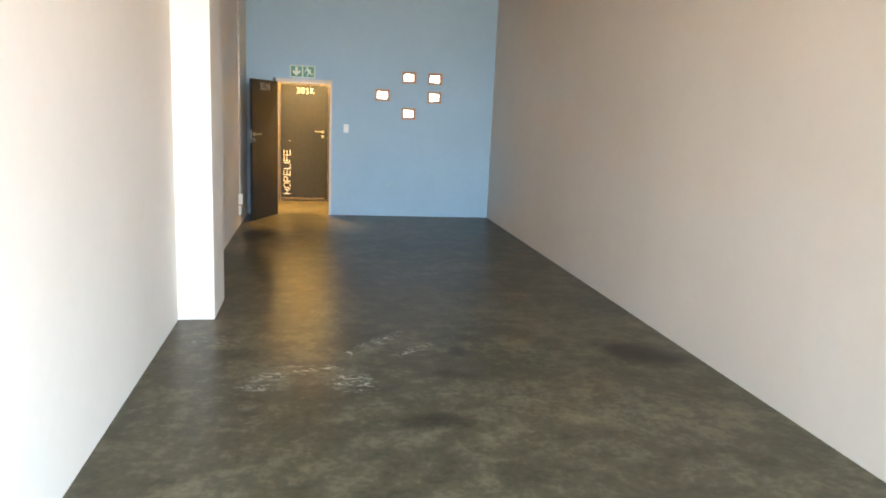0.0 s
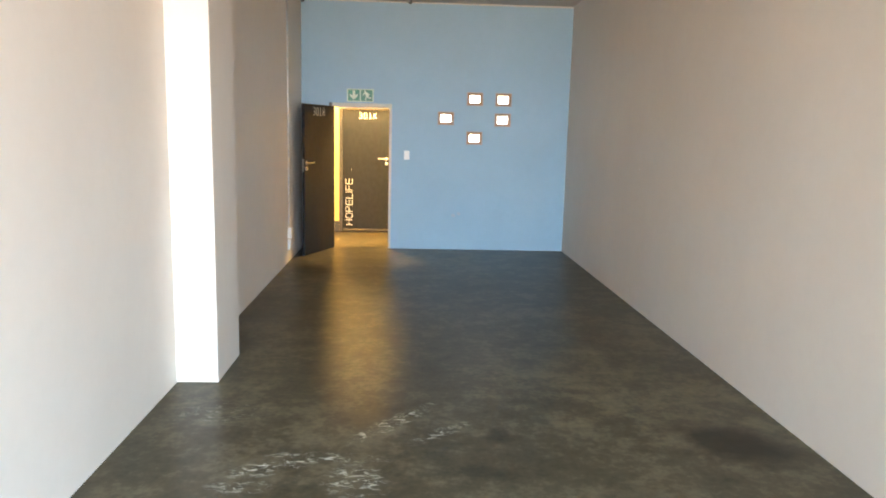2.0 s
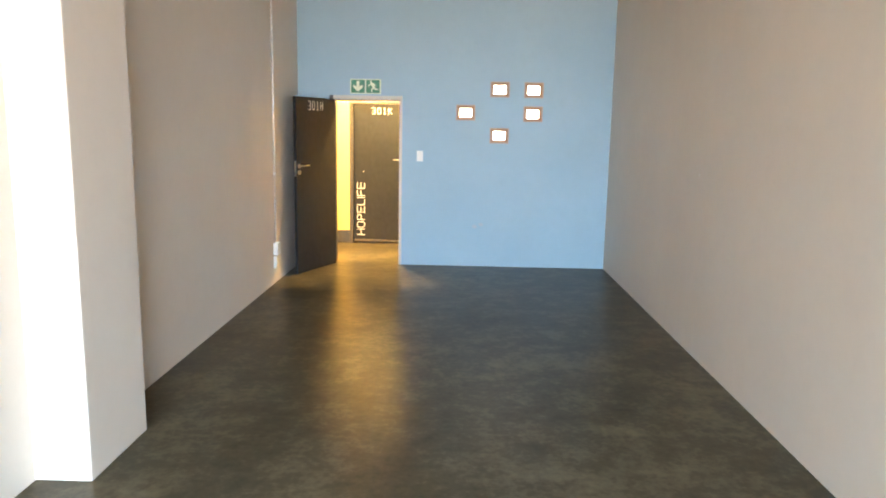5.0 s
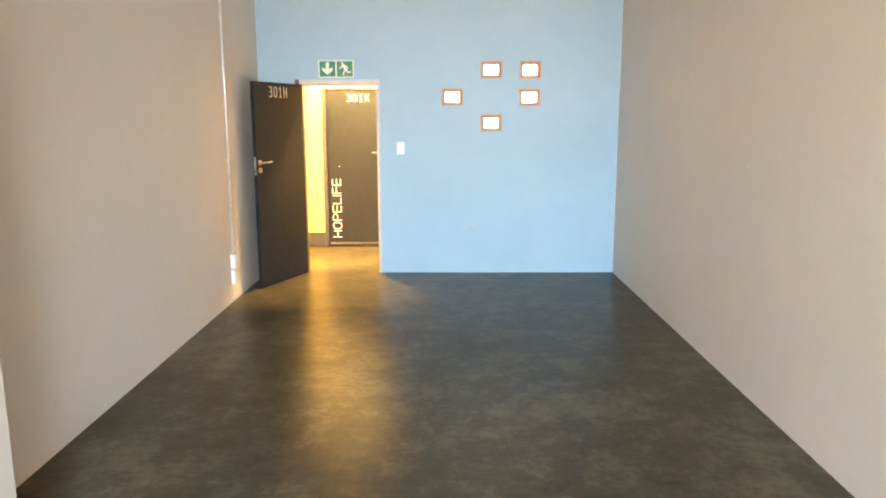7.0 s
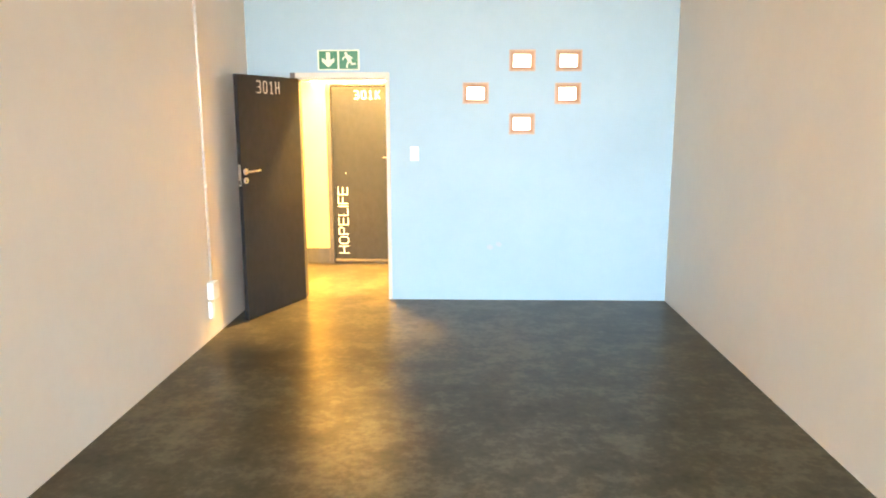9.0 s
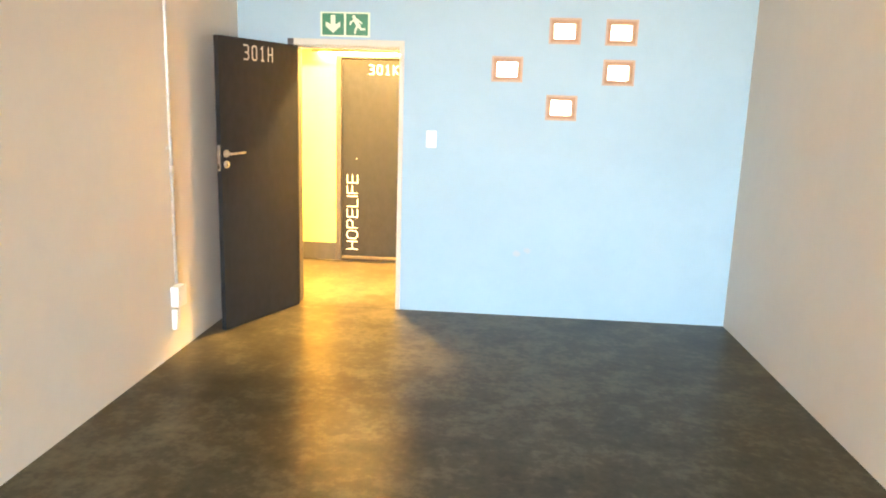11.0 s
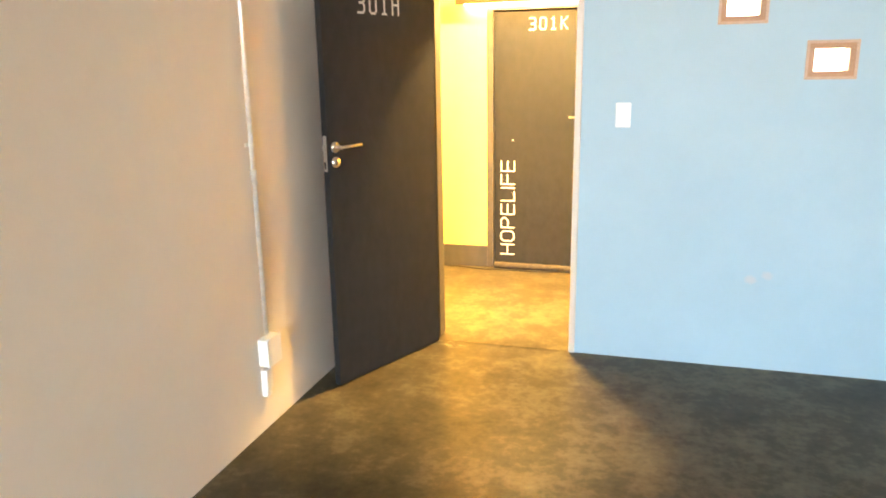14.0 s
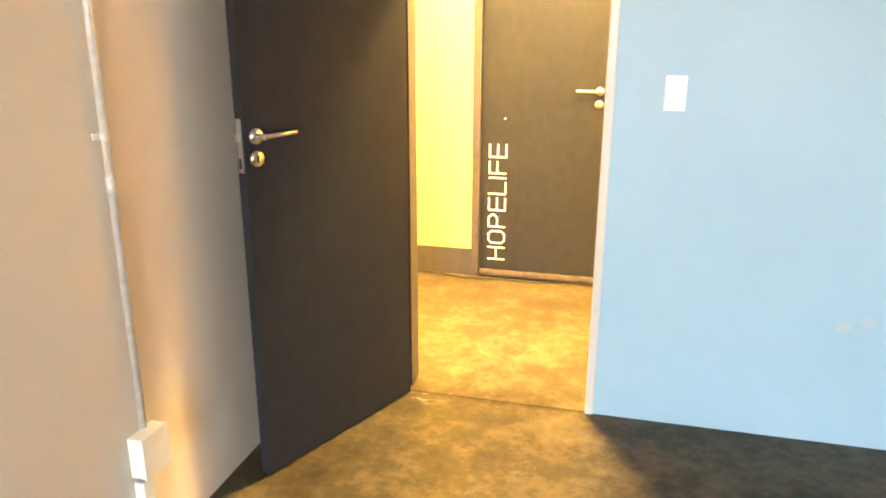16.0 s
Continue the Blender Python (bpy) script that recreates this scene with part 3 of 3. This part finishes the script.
CY = 10.95
conduit = tagged(empty("wall_conduit", (X0, CY, 0)), "thin galvanised conduit running down the wall to a socket", "conduit")
part("pipe", rod(bmesh.new(), (0.016, 0, 0.46), (0.016, 0, ZC - 0.07), 0.0105, 14), GALV, conduit, "", True)
for z in (1.32, 2.45, 3.3):
    bm = boxed((0.0005, -0.030, z - 0.009), (0.004, 0.030, z + 0.009), 0.001)
    rod(bm, (0.016, 0, z - 0.009), (0.016, 0, z + 0.009), 0.0125, 14)
    part("saddle", bm, GALV, conduit)
for z in (1.18, 2.6):
    part("coupling", rod(bmesh.new(), (0.016, 0, z - 0.03), (0.016, 0, z + 0.03), 0.0135, 14), GALV, conduit, "", True)

socket = tagged(empty("socket_box", (X0, CY, 0.385)), "white surface-mounted plastic box at the conduit's foot", "socket")
part("box", boxed((0.0005, -0.058, -0.065), (0.046, 0.058, 0.065), 0.004), PLASTIC, socket)
part("faceplate", boxed((0.0465, -0.060, -0.067), (0.054, 0.060, 0.067), 0.002), PLASTIC, socket)
lower = tagged(empty("data_outlet", (X0, CY - 0.03, 0.235)), "narrow white plastic outlet box below the socket", "outlet")
part("box", boxed((0.0005, -0.022, -0.066), (0.030, 0.022, 0.066), 0.004), PLASTIC, lower)
part("cover", boxed((0.0305, -0.024, -0.03), (0.036, 0.024, 0.068), 0.002), PLASTIC, lower)

# ceiling conduits
for nm, x, z, r, lab in (("ceiling_conduit", 1.31, ZC - 0.022, 0.02, "dark painted conduit running along the ceiling"),
                         ("ceiling_conduit", X0 + 0.03, ZC - 0.03, 0.024, "dark painted conduit in the ceiling corner")):
    c = tagged(empty(nm, (x, 0, z)), lab, "conduit", "ceiling conduits")
    part("pipe", rod(bmesh.new(), (0, Y0 + 0.02, 0), (0, Y1 - 0.014, 0), r, 14), GREYPIPE, c, "", True)
    for y in (1.5, 4.0, 6.3, 9.0, 11.4):
        part("saddle", boxed((-r - 0.006, y - 0.012, -r - 0.002), (r + 0.006, y + 0.012, r + 0.0015), 0.002), GREYPIPE, c)
